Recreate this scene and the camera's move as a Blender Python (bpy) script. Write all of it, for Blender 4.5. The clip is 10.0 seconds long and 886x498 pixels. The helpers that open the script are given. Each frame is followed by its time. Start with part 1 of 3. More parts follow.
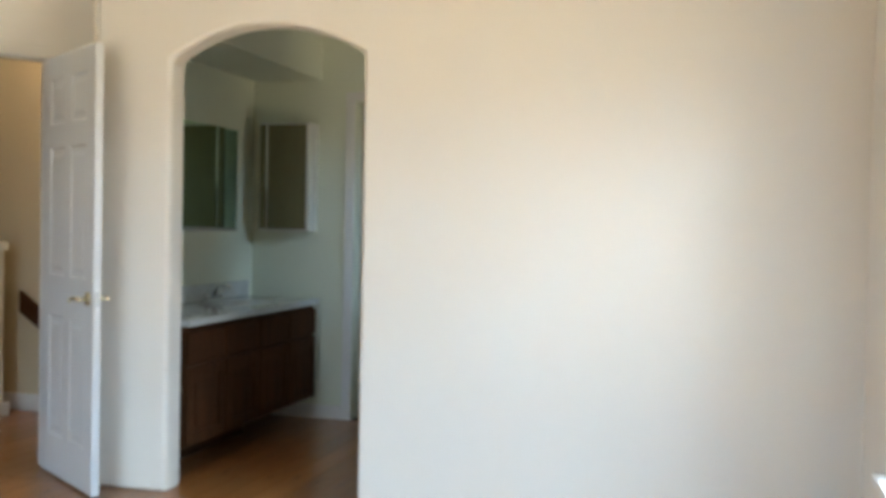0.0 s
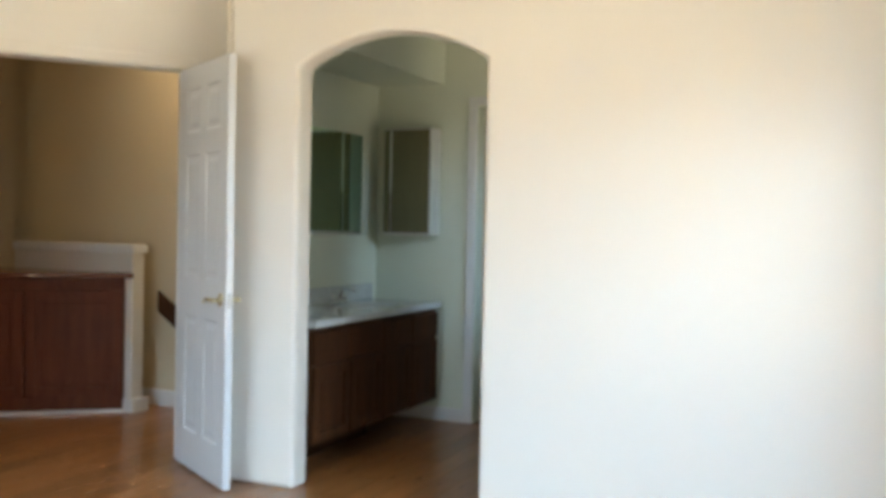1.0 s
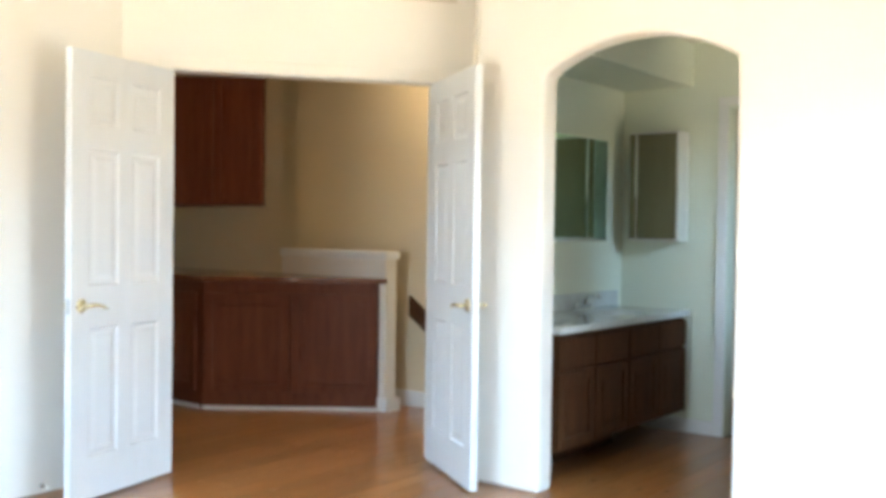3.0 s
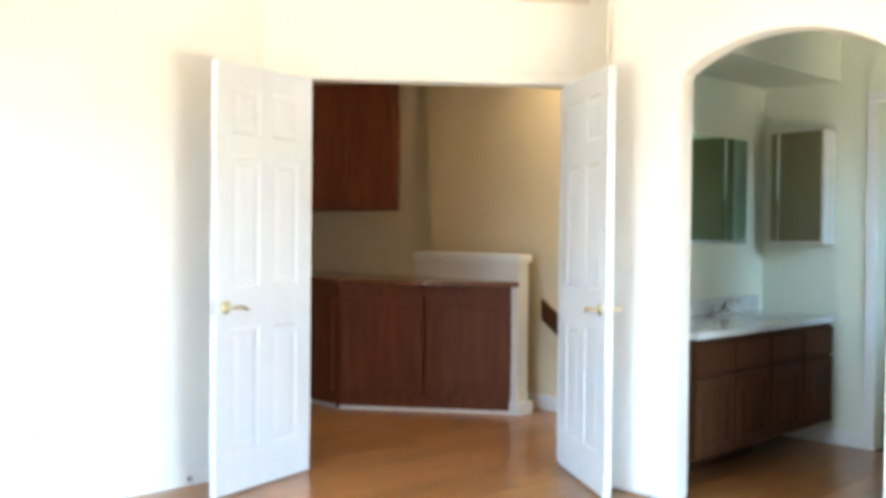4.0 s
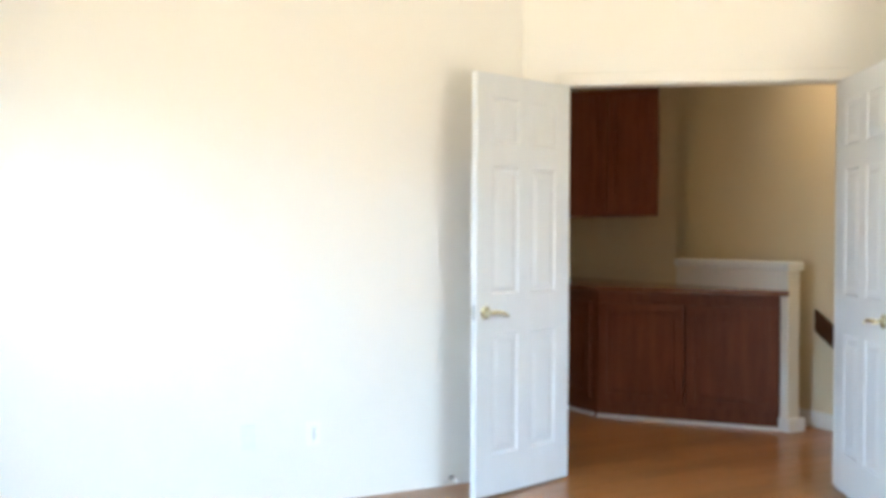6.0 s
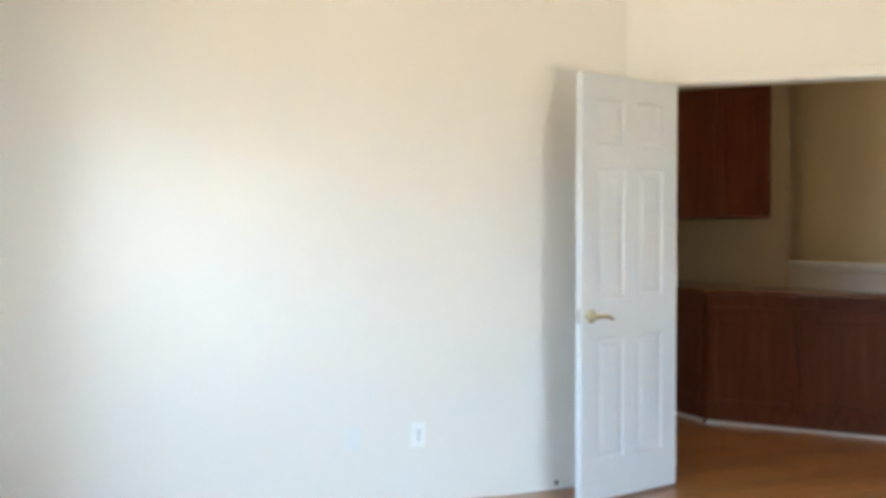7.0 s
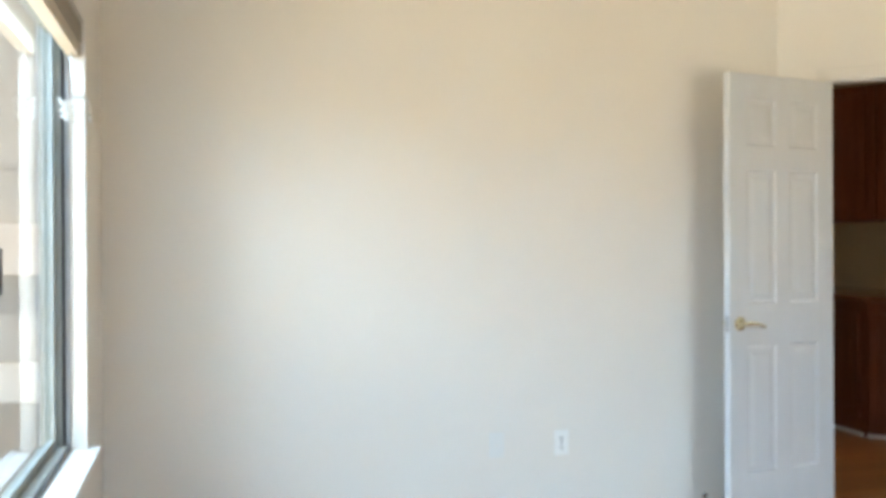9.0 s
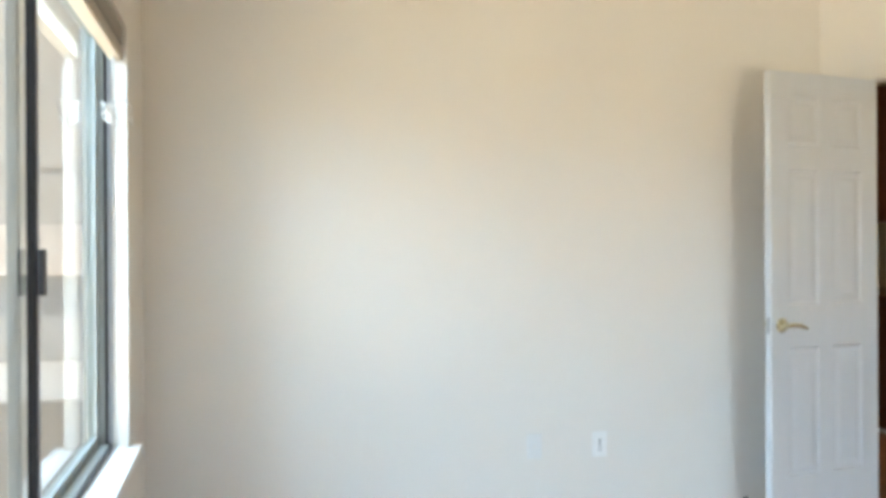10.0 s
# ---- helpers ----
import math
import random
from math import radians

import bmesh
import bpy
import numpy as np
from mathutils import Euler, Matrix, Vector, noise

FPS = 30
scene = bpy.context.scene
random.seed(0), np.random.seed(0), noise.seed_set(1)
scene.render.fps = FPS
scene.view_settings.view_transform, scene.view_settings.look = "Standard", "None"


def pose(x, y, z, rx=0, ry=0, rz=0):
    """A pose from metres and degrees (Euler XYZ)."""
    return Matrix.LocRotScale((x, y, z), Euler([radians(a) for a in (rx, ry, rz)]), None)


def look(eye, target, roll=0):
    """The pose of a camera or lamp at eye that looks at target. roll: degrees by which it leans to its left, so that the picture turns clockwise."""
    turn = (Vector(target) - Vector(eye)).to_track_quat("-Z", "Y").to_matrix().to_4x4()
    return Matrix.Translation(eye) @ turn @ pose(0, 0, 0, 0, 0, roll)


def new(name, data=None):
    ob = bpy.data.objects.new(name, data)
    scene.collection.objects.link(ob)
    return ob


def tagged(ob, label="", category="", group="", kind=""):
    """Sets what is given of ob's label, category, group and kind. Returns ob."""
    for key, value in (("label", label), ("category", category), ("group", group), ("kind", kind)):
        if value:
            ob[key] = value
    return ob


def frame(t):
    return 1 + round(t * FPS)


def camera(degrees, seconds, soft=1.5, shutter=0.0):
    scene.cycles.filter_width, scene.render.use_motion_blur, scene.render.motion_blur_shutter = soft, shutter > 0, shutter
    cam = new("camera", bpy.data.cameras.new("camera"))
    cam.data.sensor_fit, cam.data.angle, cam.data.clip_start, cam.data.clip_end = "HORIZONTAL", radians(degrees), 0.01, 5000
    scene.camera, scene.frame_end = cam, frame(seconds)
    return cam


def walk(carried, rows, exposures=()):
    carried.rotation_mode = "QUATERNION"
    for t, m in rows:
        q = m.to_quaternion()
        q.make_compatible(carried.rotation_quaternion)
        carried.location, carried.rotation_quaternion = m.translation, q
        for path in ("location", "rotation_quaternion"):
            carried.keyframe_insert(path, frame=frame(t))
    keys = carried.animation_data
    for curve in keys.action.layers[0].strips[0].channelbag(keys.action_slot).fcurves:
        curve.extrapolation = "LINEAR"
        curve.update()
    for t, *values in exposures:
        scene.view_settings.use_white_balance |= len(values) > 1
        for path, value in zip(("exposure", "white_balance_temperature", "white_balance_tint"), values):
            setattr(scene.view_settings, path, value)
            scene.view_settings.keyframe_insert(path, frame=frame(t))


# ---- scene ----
cam = camera(49.78, 10.0, soft=4.4)
# seconds, x, y, z, yaw, pitch, roll
PATH = [
    (0, -3.490, -3.629, 1.249, -73.99, -1.34, 1.14),
    (0.5, -3.490, -3.629, 1.249, -70.50, -1.29, 1.18),
    (1, -3.490, -3.629, 1.249, -66.68, -1.25, 1.18),
    (1.5, -3.490, -3.629, 1.249, -63.07, -1.20, 1.20),
    (2, -3.490, -3.629, 1.249, -59.44, -1.19, 1.09),
    (2.5, -3.490, -3.629, 1.249, -55.74, -1.15, 0.93),
    (4, -3.490, -3.629, 1.249, -44.17, -1.00, 0.56),
    (4.5, -3.490, -3.629, 1.249, -39.71, -0.92, 0.53),
    (5, -3.490, -3.629, 1.249, -35.80, -0.84, 0.49),
    (5.5, -3.490, -3.629, 1.249, -32.33, -0.78, 0.41),
    (5.7, -3.490, -3.629, 1.249, -30.89, -0.75, 0.37),
    (7, -3.490, -3.629, 1.249, -22.55, -0.56, 0.12),
    (7.5, -3.490, -3.629, 1.249, -19.97, -0.44, 0.03),
    (8, -3.490, -3.629, 1.249, -17.93, -0.32, -0.18),
    (8.5, -3.490, -3.629, 1.249, -15.91, -0.23, -0.27),
    (9, -3.490, -3.629, 1.249, -14.08, -0.15, -0.29),
    (9.5, -3.490, -3.629, 1.249, -12.42, -0.10, -0.30),
    (10, -3.490, -3.629, 1.249, -11.84, -0.10, -0.31),
]
EXPOSURES = [(0.0, 0.0, 6700, 12), (1.0, 0.25, 6600, 11), (2.5, 0.80, 6400, 10), (4.0, 1.22, 6200, 10), (5.5, 1.02, 6200, 10), (7.0, 0.43, 6250, 10), (8.5, 0.2, 6450, 10), (10.0, 0.16, 6500, 10)]
walk(cam, [(t, pose(x, y, z, 90 + p, 0, w) @ pose(0, 0, 0, 0, 0, r)) for t, x, y, z, w, p, r in PATH], EXPOSURES)

# ---------------------------------------------------------------- light
world = bpy.data.worlds.new("sky")
scene.world = world
world.use_nodes = True
wn = world.node_tree.nodes
sky = wn.new("ShaderNodeTexSky")
sky.sky_type = "NISHITA"
sky.sun_disc = False
sky.sun_elevation = radians(64)
sky.sun_rotation = radians(149)
wn["Background"].inputs["Strength"].default_value = 0.15
world.node_tree.links.new(sky.outputs[0], wn["Background"].inputs["Color"])

sun = new("sun", bpy.data.lights.new("sun", "SUN"))
sun.data.energy, sun.data.angle, sun.data.color = 5.0, radians(0.5), (1.0, 0.95, 0.86)
# the sun stands high in the south-east: no beam falls through the west window, and only the
# floor under the south window is sunlit
sun.matrix_world = look((0, 0, 0), (-0.25, 0.42, -1.0))


def area_lamp(name, m, w, h, watts, colour):
    lamp = new(name, bpy.data.lights.new(name, "AREA"))
    lamp.data.shape, lamp.data.size, lamp.data.size_y = "RECTANGLE", w, h
    lamp.data.energy, lamp.data.color = watts, colour
    lamp.matrix_world = m
    return lamp


# ---------------------------------------------------------------- plan
XA, YC, XW, YS = 0.35, 0.558, -3.90, -4.17      # faces of the arch wall, blank wall and the two window walls
CEIL = 2.75
TH = radians(37.7)                                # the doors stand across the corner at this angle
DOOR = Matrix.Rotation(-TH, 4, "Z")              # door wall's own axes: x along it, y through it
DOOR_W, DOOR_H = 1.355, 2.04
BX, BY0, BY1 = 2.20, -2.75, -0.69                # bathroom: far wall, near and vanity walls
BATH_CEIL, SOFFIT = 2.44, 2.172
GROUND = -2.9


# ---------------------------------------------------------------- materials
def mat(name, base, rough=0.5, metal=0.0, vary=0.06, scale=3.0, grain=60.0, bump=0.05, depth=0.002, spread=None, coat=0.0, stretch=(1, 1, 1)):
    """A painted, stone or wooden surface: colour that drifts at two scales, uneven gloss and fine relief."""
    m = bpy.data.materials.new(name)
    m.use_nodes = True
    nt = m.node_tree
    n, l = nt.nodes, nt.links
    b = n["Principled BSDF"]
    b.inputs["Metallic"].default_value = metal
    b.inputs["Coat Weight"].default_value = coat
    co = n.new("ShaderNodeTexCoord")
    mp = n.new("ShaderNodeMapping")
    mp.inputs["Scale"].default_value = stretch
    l.new(co.outputs["Object"], mp.inputs["Vector"])
    big, fine = n.new("ShaderNodeTexNoise"), n.new("ShaderNodeTexNoise")
    big.inputs["Scale"].default_value, big.inputs["Detail"].default_value = scale, 4
    fine.inputs["Scale"].default_value, fine.inputs["Detail"].default_value = grain, 3
    for t in (big, fine):
        l.new(mp.outputs[0], t.inputs["Vector"])
    mix = n.new("ShaderNodeMix")
    mix.data_type = "FLOAT"
    mix.inputs[0].default_value = 0.45
    l.new(big.outputs[0], mix.inputs[2])
    l.new(fine.outputs[0], mix.inputs[3])
    ramp = n.new("ShaderNodeValToRGB")
    dark = tuple(c * (1 - 2.2 * vary) for c in base)
    light = tuple(min(1, c * (1 + 1.6 * vary)) for c in (spread or base))
    ramp.color_ramp.elements[0].position, ramp.color_ramp.elements[1].position = 0.3, 0.7
    ramp.color_ramp.elements[0].color, ramp.color_ramp.elements[1].color = (*dark, 1), (*light, 1)
    l.new(mix.outputs[0], ramp.inputs[0])
    l.new(ramp.outputs[0], b.inputs["Base Color"])
    rr = n.new("ShaderNodeMapRange")
    rr.inputs[3].default_value, rr.inputs[4].default_value = max(0.02, rough - 0.08), min(1, rough + 0.08)
    l.new(big.outputs[0], rr.inputs[0])
    l.new(rr.outputs[0], b.inputs["Roughness"])
    bp = n.new("ShaderNodeBump")
    bp.inputs["Strength"].default_value, bp.inputs["Distance"].default_value = bump, depth
    l.new(fine.outputs[0], bp.inputs["Height"])
    l.new(bp.outputs[0], b.inputs["Normal"])
    return m


def wood(name, dark, light, rough=0.35, along=(1, 12, 12), scale=2.2, bump=0.08, per_piece=0.0, coat=0.0):
    """Stained wood: streaks along the grain, pores, and a tone of its own for each piece."""
    m = mat(name, dark, rough, vary=0.0, scale=scale, grain=28, bump=bump, depth=0.001, coat=coat, stretch=along)
    nt = m.node_tree
    n, l = nt.nodes, nt.links
    ramp = [x for x in n if x.type == "VALTORGB"][0]
    ramp.color_ramp.elements[0].color, ramp.color_ramp.elements[1].color = (*dark, 1), (*light, 1)
    if per_piece:
        info = n.new("ShaderNodeObjectInfo")
        mr = n.new("ShaderNodeMapRange")
        mr.inputs[3].default_value, mr.inputs[4].default_value = 1 - per_piece, 1 + per_piece
        l.new(info.outputs["Random"], mr.inputs[0])
        hsv = n.new("ShaderNodeHueSaturation")
        l.new(ramp.outputs[0], hsv.inputs["Color"])
        l.new(mr.outputs[0], hsv.inputs["Value"])
        l.new(hsv.outputs[0], n["Principled BSDF"].inputs["Base Color"])
    return m


WALL = mat("cream_wall_paint", (0.74, 0.705, 0.65), 0.62, vary=0.015, scale=1.3, grain=160, bump=0.12, depth=0.0015)
HALL = mat("tan_wall_paint", (0.66, 0.555, 0.385), 0.65, vary=0.02, scale=1.3, grain=160, bump=0.12, depth=0.0015)
BATH = mat("bathroom_wall_paint", (0.70, 0.735, 0.62), 0.55, vary=0.02, scale=1.5, grain=160, bump=0.1, depth=0.0015)
CEILING = mat("ceiling_paint", (0.78, 0.75, 0.68), 0.8, vary=0.02, scale=2, grain=90, bump=0.3, depth=0.003)
WHITE = mat("white_gloss_paint", (0.74, 0.74, 0.73), 0.32, vary=0.015, scale=2.5, grain=110, bump=0.06, depth=0.001)
DOORPAINT = mat("door_paint", (0.635, 0.655, 0.675), 0.38, vary=0.02, scale=2.5, grain=30, bump=0.1, depth=0.001, stretch=(6, 6, 1))
FLOORWOOD = wood("floor_wood", (0.150, 0.052, 0.014), (0.35, 0.150, 0.048), 0.30, along=(1.2, 9, 9), per_piece=0.2, coat=0.35)
GAP = mat("floor_gap", (0.05, 0.025, 0.012), 0.8)
CHERRY = wood("cherry_cabinet_wood", (0.085, 0.019, 0.006), (0.165, 0.045, 0.017), 0.55, along=(10, 10, 1.1), coat=0.0)
WALNUT = wood("dark_vanity_wood", (0.030, 0.011, 0.004), (0.078, 0.030, 0.011), 0.7, along=(10, 10, 1.1), coat=0.0)
# grained brown that paints the dark reflection in the cabinet's mirror door
MIRROR_DARK = wood("mirror_reflection_brown", (0.12, 0.11, 0.055), (0.17, 0.15, 0.08), 0.35, along=(10, 10, 1.1), coat=0.1)
WALNUT.node_tree.nodes["Principled BSDF"].inputs["Specular IOR Level"].default_value = 0.12
CHERRY.node_tree.nodes["Principled BSDF"].inputs["Specular IOR Level"].default_value = 0.3
COUNTERWOOD = wood("wood_counter", (0.11, 0.034, 0.016), (0.20, 0.070, 0.034), 0.25, along=(8, 1.2, 8), coat=0.4)
MARBLE = mat("cultured_marble", (0.60, 0.64, 0.64), 0.15, vary=0.08, scale=7, grain=30, bump=0.0, coat=0.5)
BRASS = mat("polished_brass", (0.76, 0.70, 0.49), 0.26, metal=1.0, vary=0.05, scale=20)
CHROME = mat("chrome", (0.75, 0.77, 0.80), 0.1, metal=1.0, vary=0.02, scale=20)
BRONZE = mat("bronze_window_frame", (0.055, 0.055, 0.062), 0.35, metal=0.6, vary=0.08, scale=12)
TRACK = mat("grey_green_track", (0.27, 0.29, 0.28), 0.5, vary=0.04, scale=12)
ALU = mat("mill_aluminium", (0.42, 0.43, 0.45), 0.35, metal=0.8, vary=0.05, scale=12)
SATIN = mat("satin_aluminium", (0.82, 0.84, 0.80), 0.32, metal=0.6, vary=0.04, scale=12)
PLASTIC = mat("white_plastic", (0.80, 0.80, 0.78), 0.3, vary=0.01, scale=20)
PLATE = mat("cable_plate", (0.71, 0.71, 0.69), 0.4, vary=0.01, scale=20)
DARK = mat("dark_slot", (0.02, 0.02, 0.02), 0.6, vary=0.02)
BLIND = mat("tan_blind", (0.55, 0.49, 0.40), 0.45, vary=0.03, scale=15)
BLINDSHADE = mat("blind_headrail", (0.20, 0.17, 0.125), 0.45, vary=0.03, scale=15)
CORD = mat("white_cord", (0.60, 0.59, 0.56), 0.8, vary=0.03, scale=60)
STUCCO = mat("stucco", (0.76, 0.72, 0.66), 0.9, vary=0.05, scale=0.8, grain=25, bump=0.4, depth=0.01)
GREYWALL = mat("grey_block_wall", (0.60, 0.585, 0.56), 0.9, vary=0.06, scale=0.8, grain=18, bump=0.4, depth=0.01)
TILE = mat("roof_tile", (0.66, 0.58, 0.50), 0.8, vary=0.1, scale=3, grain=20, bump=0.3, depth=0.01)
PAVING = mat("pale_concrete", (0.70, 0.69, 0.65), 0.9, vary=0.06, scale=0.5, grain=15, bump=0.3, depth=0.01)
EARTH = mat("dry_ground", (0.30, 0.27, 0.22), 0.95, vary=0.12, scale=0.25, grain=6, bump=0.4, depth=0.02)
REGISTER = mat("painted_register", (0.62, 0.57, 0.48), 0.5, vary=0.03, scale=12)


def plain(name, build):
    m = bpy.data.materials.new(name)
    m.use_nodes = True
    build(m.node_tree.nodes, m.node_tree.links, m.node_tree.nodes["Principled BSDF"])
    return m


def _mirror(n, l, b):
    b.inputs["Base Color"].default_value = (0.62, 0.86, 0.72, 1)
    b.inputs["Metallic"].default_value, b.inputs["Roughness"].default_value = 1.0, 0.03


def _glass(n, l, b):
    b.inputs["Base Color"].default_value = (0.93, 0.97, 0.95, 1)
    b.inputs["Transmission Weight"].default_value, b.inputs["Roughness"].default_value = 1.0, 0.0
    b.inputs["IOR"].default_value = 1.45


MIRROR, GLASS = plain("silvered_mirror", _mirror), plain("window_glass", _glass)


# ---------------------------------------------------------------- mesh helpers
def box(bm, x0, x1, y0, y1, z0, z1, m=None, bevel=0.0):
    made = bmesh.ops.create_cube(bm, size=1)
    vs = made["verts"]
    bmesh.ops.transform(bm, verts=vs, matrix=Matrix.LocRotScale(((x0 + x1) / 2, (y0 + y1) / 2, (z0 + z1) / 2), None, (abs(x1 - x0), abs(y1 - y0), abs(z1 - z0))))
    if bevel:
        es = list({e for v in vs for e in v.link_edges})
        res = bmesh.ops.bevel(bm, geom=es, offset=bevel, segments=2, profile=0.6, affect="EDGES")
        vs = list({v for f in res["faces"] for v in f.verts} | {v for v in vs if v.is_valid})
    if m is not None:
        bmesh.ops.transform(bm, verts=vs, matrix=m)
    return vs


def tube(bm, points, r, sides=10, ends=True):
    """A round bar along a line of points; r is one radius or one for each point."""
    pts = [Vector(p) for p in points]
    rs = r if isinstance(r, (list, tuple)) else [r] * len(pts)
    rings = []
    for i, p in enumerate(pts):
        d = (pts[min(i + 1, len(pts) - 1)] - pts[max(i - 1, 0)]).normalized()
        a = d.orthogonal().normalized() if i == 0 else (side - d * side.dot(d)).normalized()
        side, b = a, d.cross(a)
        rings.append([bm.verts.new(p + rs[i] * (a * math.cos(k * math.tau / sides) + b * math.sin(k * math.tau / sides))) for k in range(sides)])
    for u, v in zip(rings, rings[1:]):
        for k in range(sides):
            bm.faces.new((u[k], u[(k + 1) % sides], v[(k + 1) % sides], v[k])).smooth = True
    if ends:
        bm.faces.new(rings[0][::-1])
        bm.faces.new(rings[-1])


def prism(bm, outline, thick, m=None):
    """A slab from an outline in x, z, from y = 0 to y = thick."""
    vs = [bm.verts.new((x, 0, z)) for x, z in outline]
    f = bm.faces.new(vs)
    ex = bmesh.ops.extrude_face_region(bm, geom=[f])
    top = [v for v in ex["geom"] if isinstance(v, bmesh.types.BMVert)]
    bmesh.ops.translate(bm, verts=top, vec=(0, thick, 0))
    if m is not None:
        bmesh.ops.transform(bm, verts=vs + top, matrix=m)
    bmesh.ops.recalc_face_normals(bm, faces=bm.faces)


def slab(bm, outline, z0, z1):
    """A level slab from an outline in x, y."""
    vs = [bm.verts.new((x, y, z0)) for x, y in outline]
    f = bm.faces.new(vs)
    ex = bmesh.ops.extrude_face_region(bm, geom=[f])
    bmesh.ops.translate(bm, verts=[v for v in ex["geom"] if isinstance(v, bmesh.types.BMVert)], vec=(0, 0, z1 - z0))
    bmesh.ops.recalc_face_normals(bm, faces=bm.faces)


def part(name, bm, material, parent=None, label="", m=None, bevel=0.0):
    me = bpy.data.meshes.new(name)
    bm.to_mesh(me)
    bm.free()
    me.materials.append(material)
    ob = new(name, me)
    if m is not None:
        ob.matrix_basis = m
    if parent is not None:
        ob.parent = parent
    if bevel:
        md = ob.modifiers.new("edge", "BEVEL")
        md.width, md.segments, md.limit_method = bevel, 2, "ANGLE"
    return tagged(ob, label)


def boxes(*specs):
    bm = bmesh.new()
    for s in specs:
        box(bm, *s)
    return bm


def block(name, material, *spec, parent=None, label="", bevel=0.0, m=None):
    return part(name, boxes(spec), material, parent, label, m, bevel)


def thing(name, m, label, category, group="", kind=""):
    e = new(name)
    e.empty_display_size = 0.1
    e.matrix_basis = m
    return tagged(e, label, category, group, kind)


def structure(ob, label, category):
    return tagged(ob, label, category, kind="structure")


# ---------------------------------------------------------------- room shell
T = 0.13
WIN_Z0, WIN_Z1 = 0.525, 2.06
SOUTH_Z0 = 0.48                     # the south window reaches a little lower
W_Y0, W_Y1 = -2.50, 0.01            # window in the west wall
S_X0, S_X1 = -1.80, -0.22           # window in the south wall
WT = 0.16

# floor slab of the house and its ceiling
structure(block("floor", GAP, XW - WT, 3.6, YS - WT, 3.6, -0.25, -0.012), "reddish brown wooden plank floor through the rooms", "floor")
house_floor = bpy.data.objects["floor"]
structure(block("ceiling", CEILING, XW - WT, 3.6, YS - WT, 3.6, CEIL, CEIL + 0.15), "flat cream painted ceiling", "ceiling")

# blank wall
structure(block("wall_north", WALL, XW - WT, -0.716, YC, YC + T, 0, CEIL), "plain cream painted bedroom wall with soft texture", "wall")

# arch wall: one outline with the arched opening cut out
A_Y0, A_Y1, SPRING, RISE = -2.158, -1.225, 1.983, 0.143
def arch_curve(n=24):
    half = (A_Y1 - A_Y0) / 2
    r = (half * half + RISE * RISE) / (2 * RISE)
    a = math.asin(half / r)
    mid = (A_Y0 + A_Y1) / 2
    return [(mid + r * math.sin(a * k), SPRING + RISE - r + r * math.cos(a * k)) for k in np.linspace(-1, 1, n)]


outline = [(YS - WT, 0), (A_Y0, 0)] + arch_curve() + [(A_Y1, 0), (-0.845, 0), (-0.845, CEIL), (YS - WT, CEIL)]
bm = bmesh.new()
prism(bm, outline, -T, Matrix.Translation((XA, 0, 0)) @ Matrix.Rotation(radians(90), 4, "Z"))
structure(part("wall_east", bm, WALL, bevel=0.02), "cream painted wall with an arched opening to the bathroom", "wall")

_c, _s = math.cos(TH), math.sin(TH)
RET_A = (_c * XA + _s * 0.845, _s * XA - _c * 0.845)      # the arch wall's end in the door wall's own axes
RET_B = (0.905, 0.0)
NW_X = -(YC + 0.012) / _s                                  # where the door wall meets the blank wall
# return beside the doors, from the arch wall's end to the door wall
bm = bmesh.new()
slab(bm, [RET_A, RET_B, (RET_B[0] + 0.05, 0.0), (RET_A[0] + 0.055, RET_A[1] + 0.03)], 0, CEIL)
structure(part("wall_return", bm, WALL, m=DOOR), "short cream wall return beside the double doors", "wall")
# wall over and beside the double doors
ohw = DOOR_W / 2 + 0.02
bm = bmesh.new()
prism(bm, [(NW_X, 0), (-ohw, 0), (-ohw, DOOR_H + 0.02), (ohw, DOOR_H + 0.02), (ohw, 0), (0.904, 0), (0.904, CEIL), (NW_X, CEIL)], 0.12, DOOR)
structure(part("wall_doorway", bm, WALL), "cream wall across the corner around the double doors", "wall")


def window_wall(name, along0, along1, w0, w1, z0, m, label):
    bm = bmesh.new()
    for s in ((along0, w0, 0, CEIL), (w1, along1, 0, CEIL), (w0, w1, 0, z0), (w0, w1, WIN_Z1, CEIL)):
        box(bm, s[0], s[1], 0, WT, s[2], s[3], m)
    return structure(part(name, bm, WALL), label, "wall")


WEST = Matrix.Translation((XW, 0, 0)) @ Matrix.Rotation(radians(90), 4, "Z")      # x runs north, y runs out
SOUTH = Matrix.Translation((0, YS, 0)) @ Matrix.Rotation(radians(180), 4, "Z")    # x runs west, y runs out
window_wall("wall_west", YS - WT, YC + T, W_Y0, W_Y1, WIN_Z0, WEST, "cream painted wall with a wide window")
window_wall("wall_south", -XA - T, -XW, -S_X1, -S_X0, SOUTH_Z0, SOUTH, "cream painted wall with a wide window")


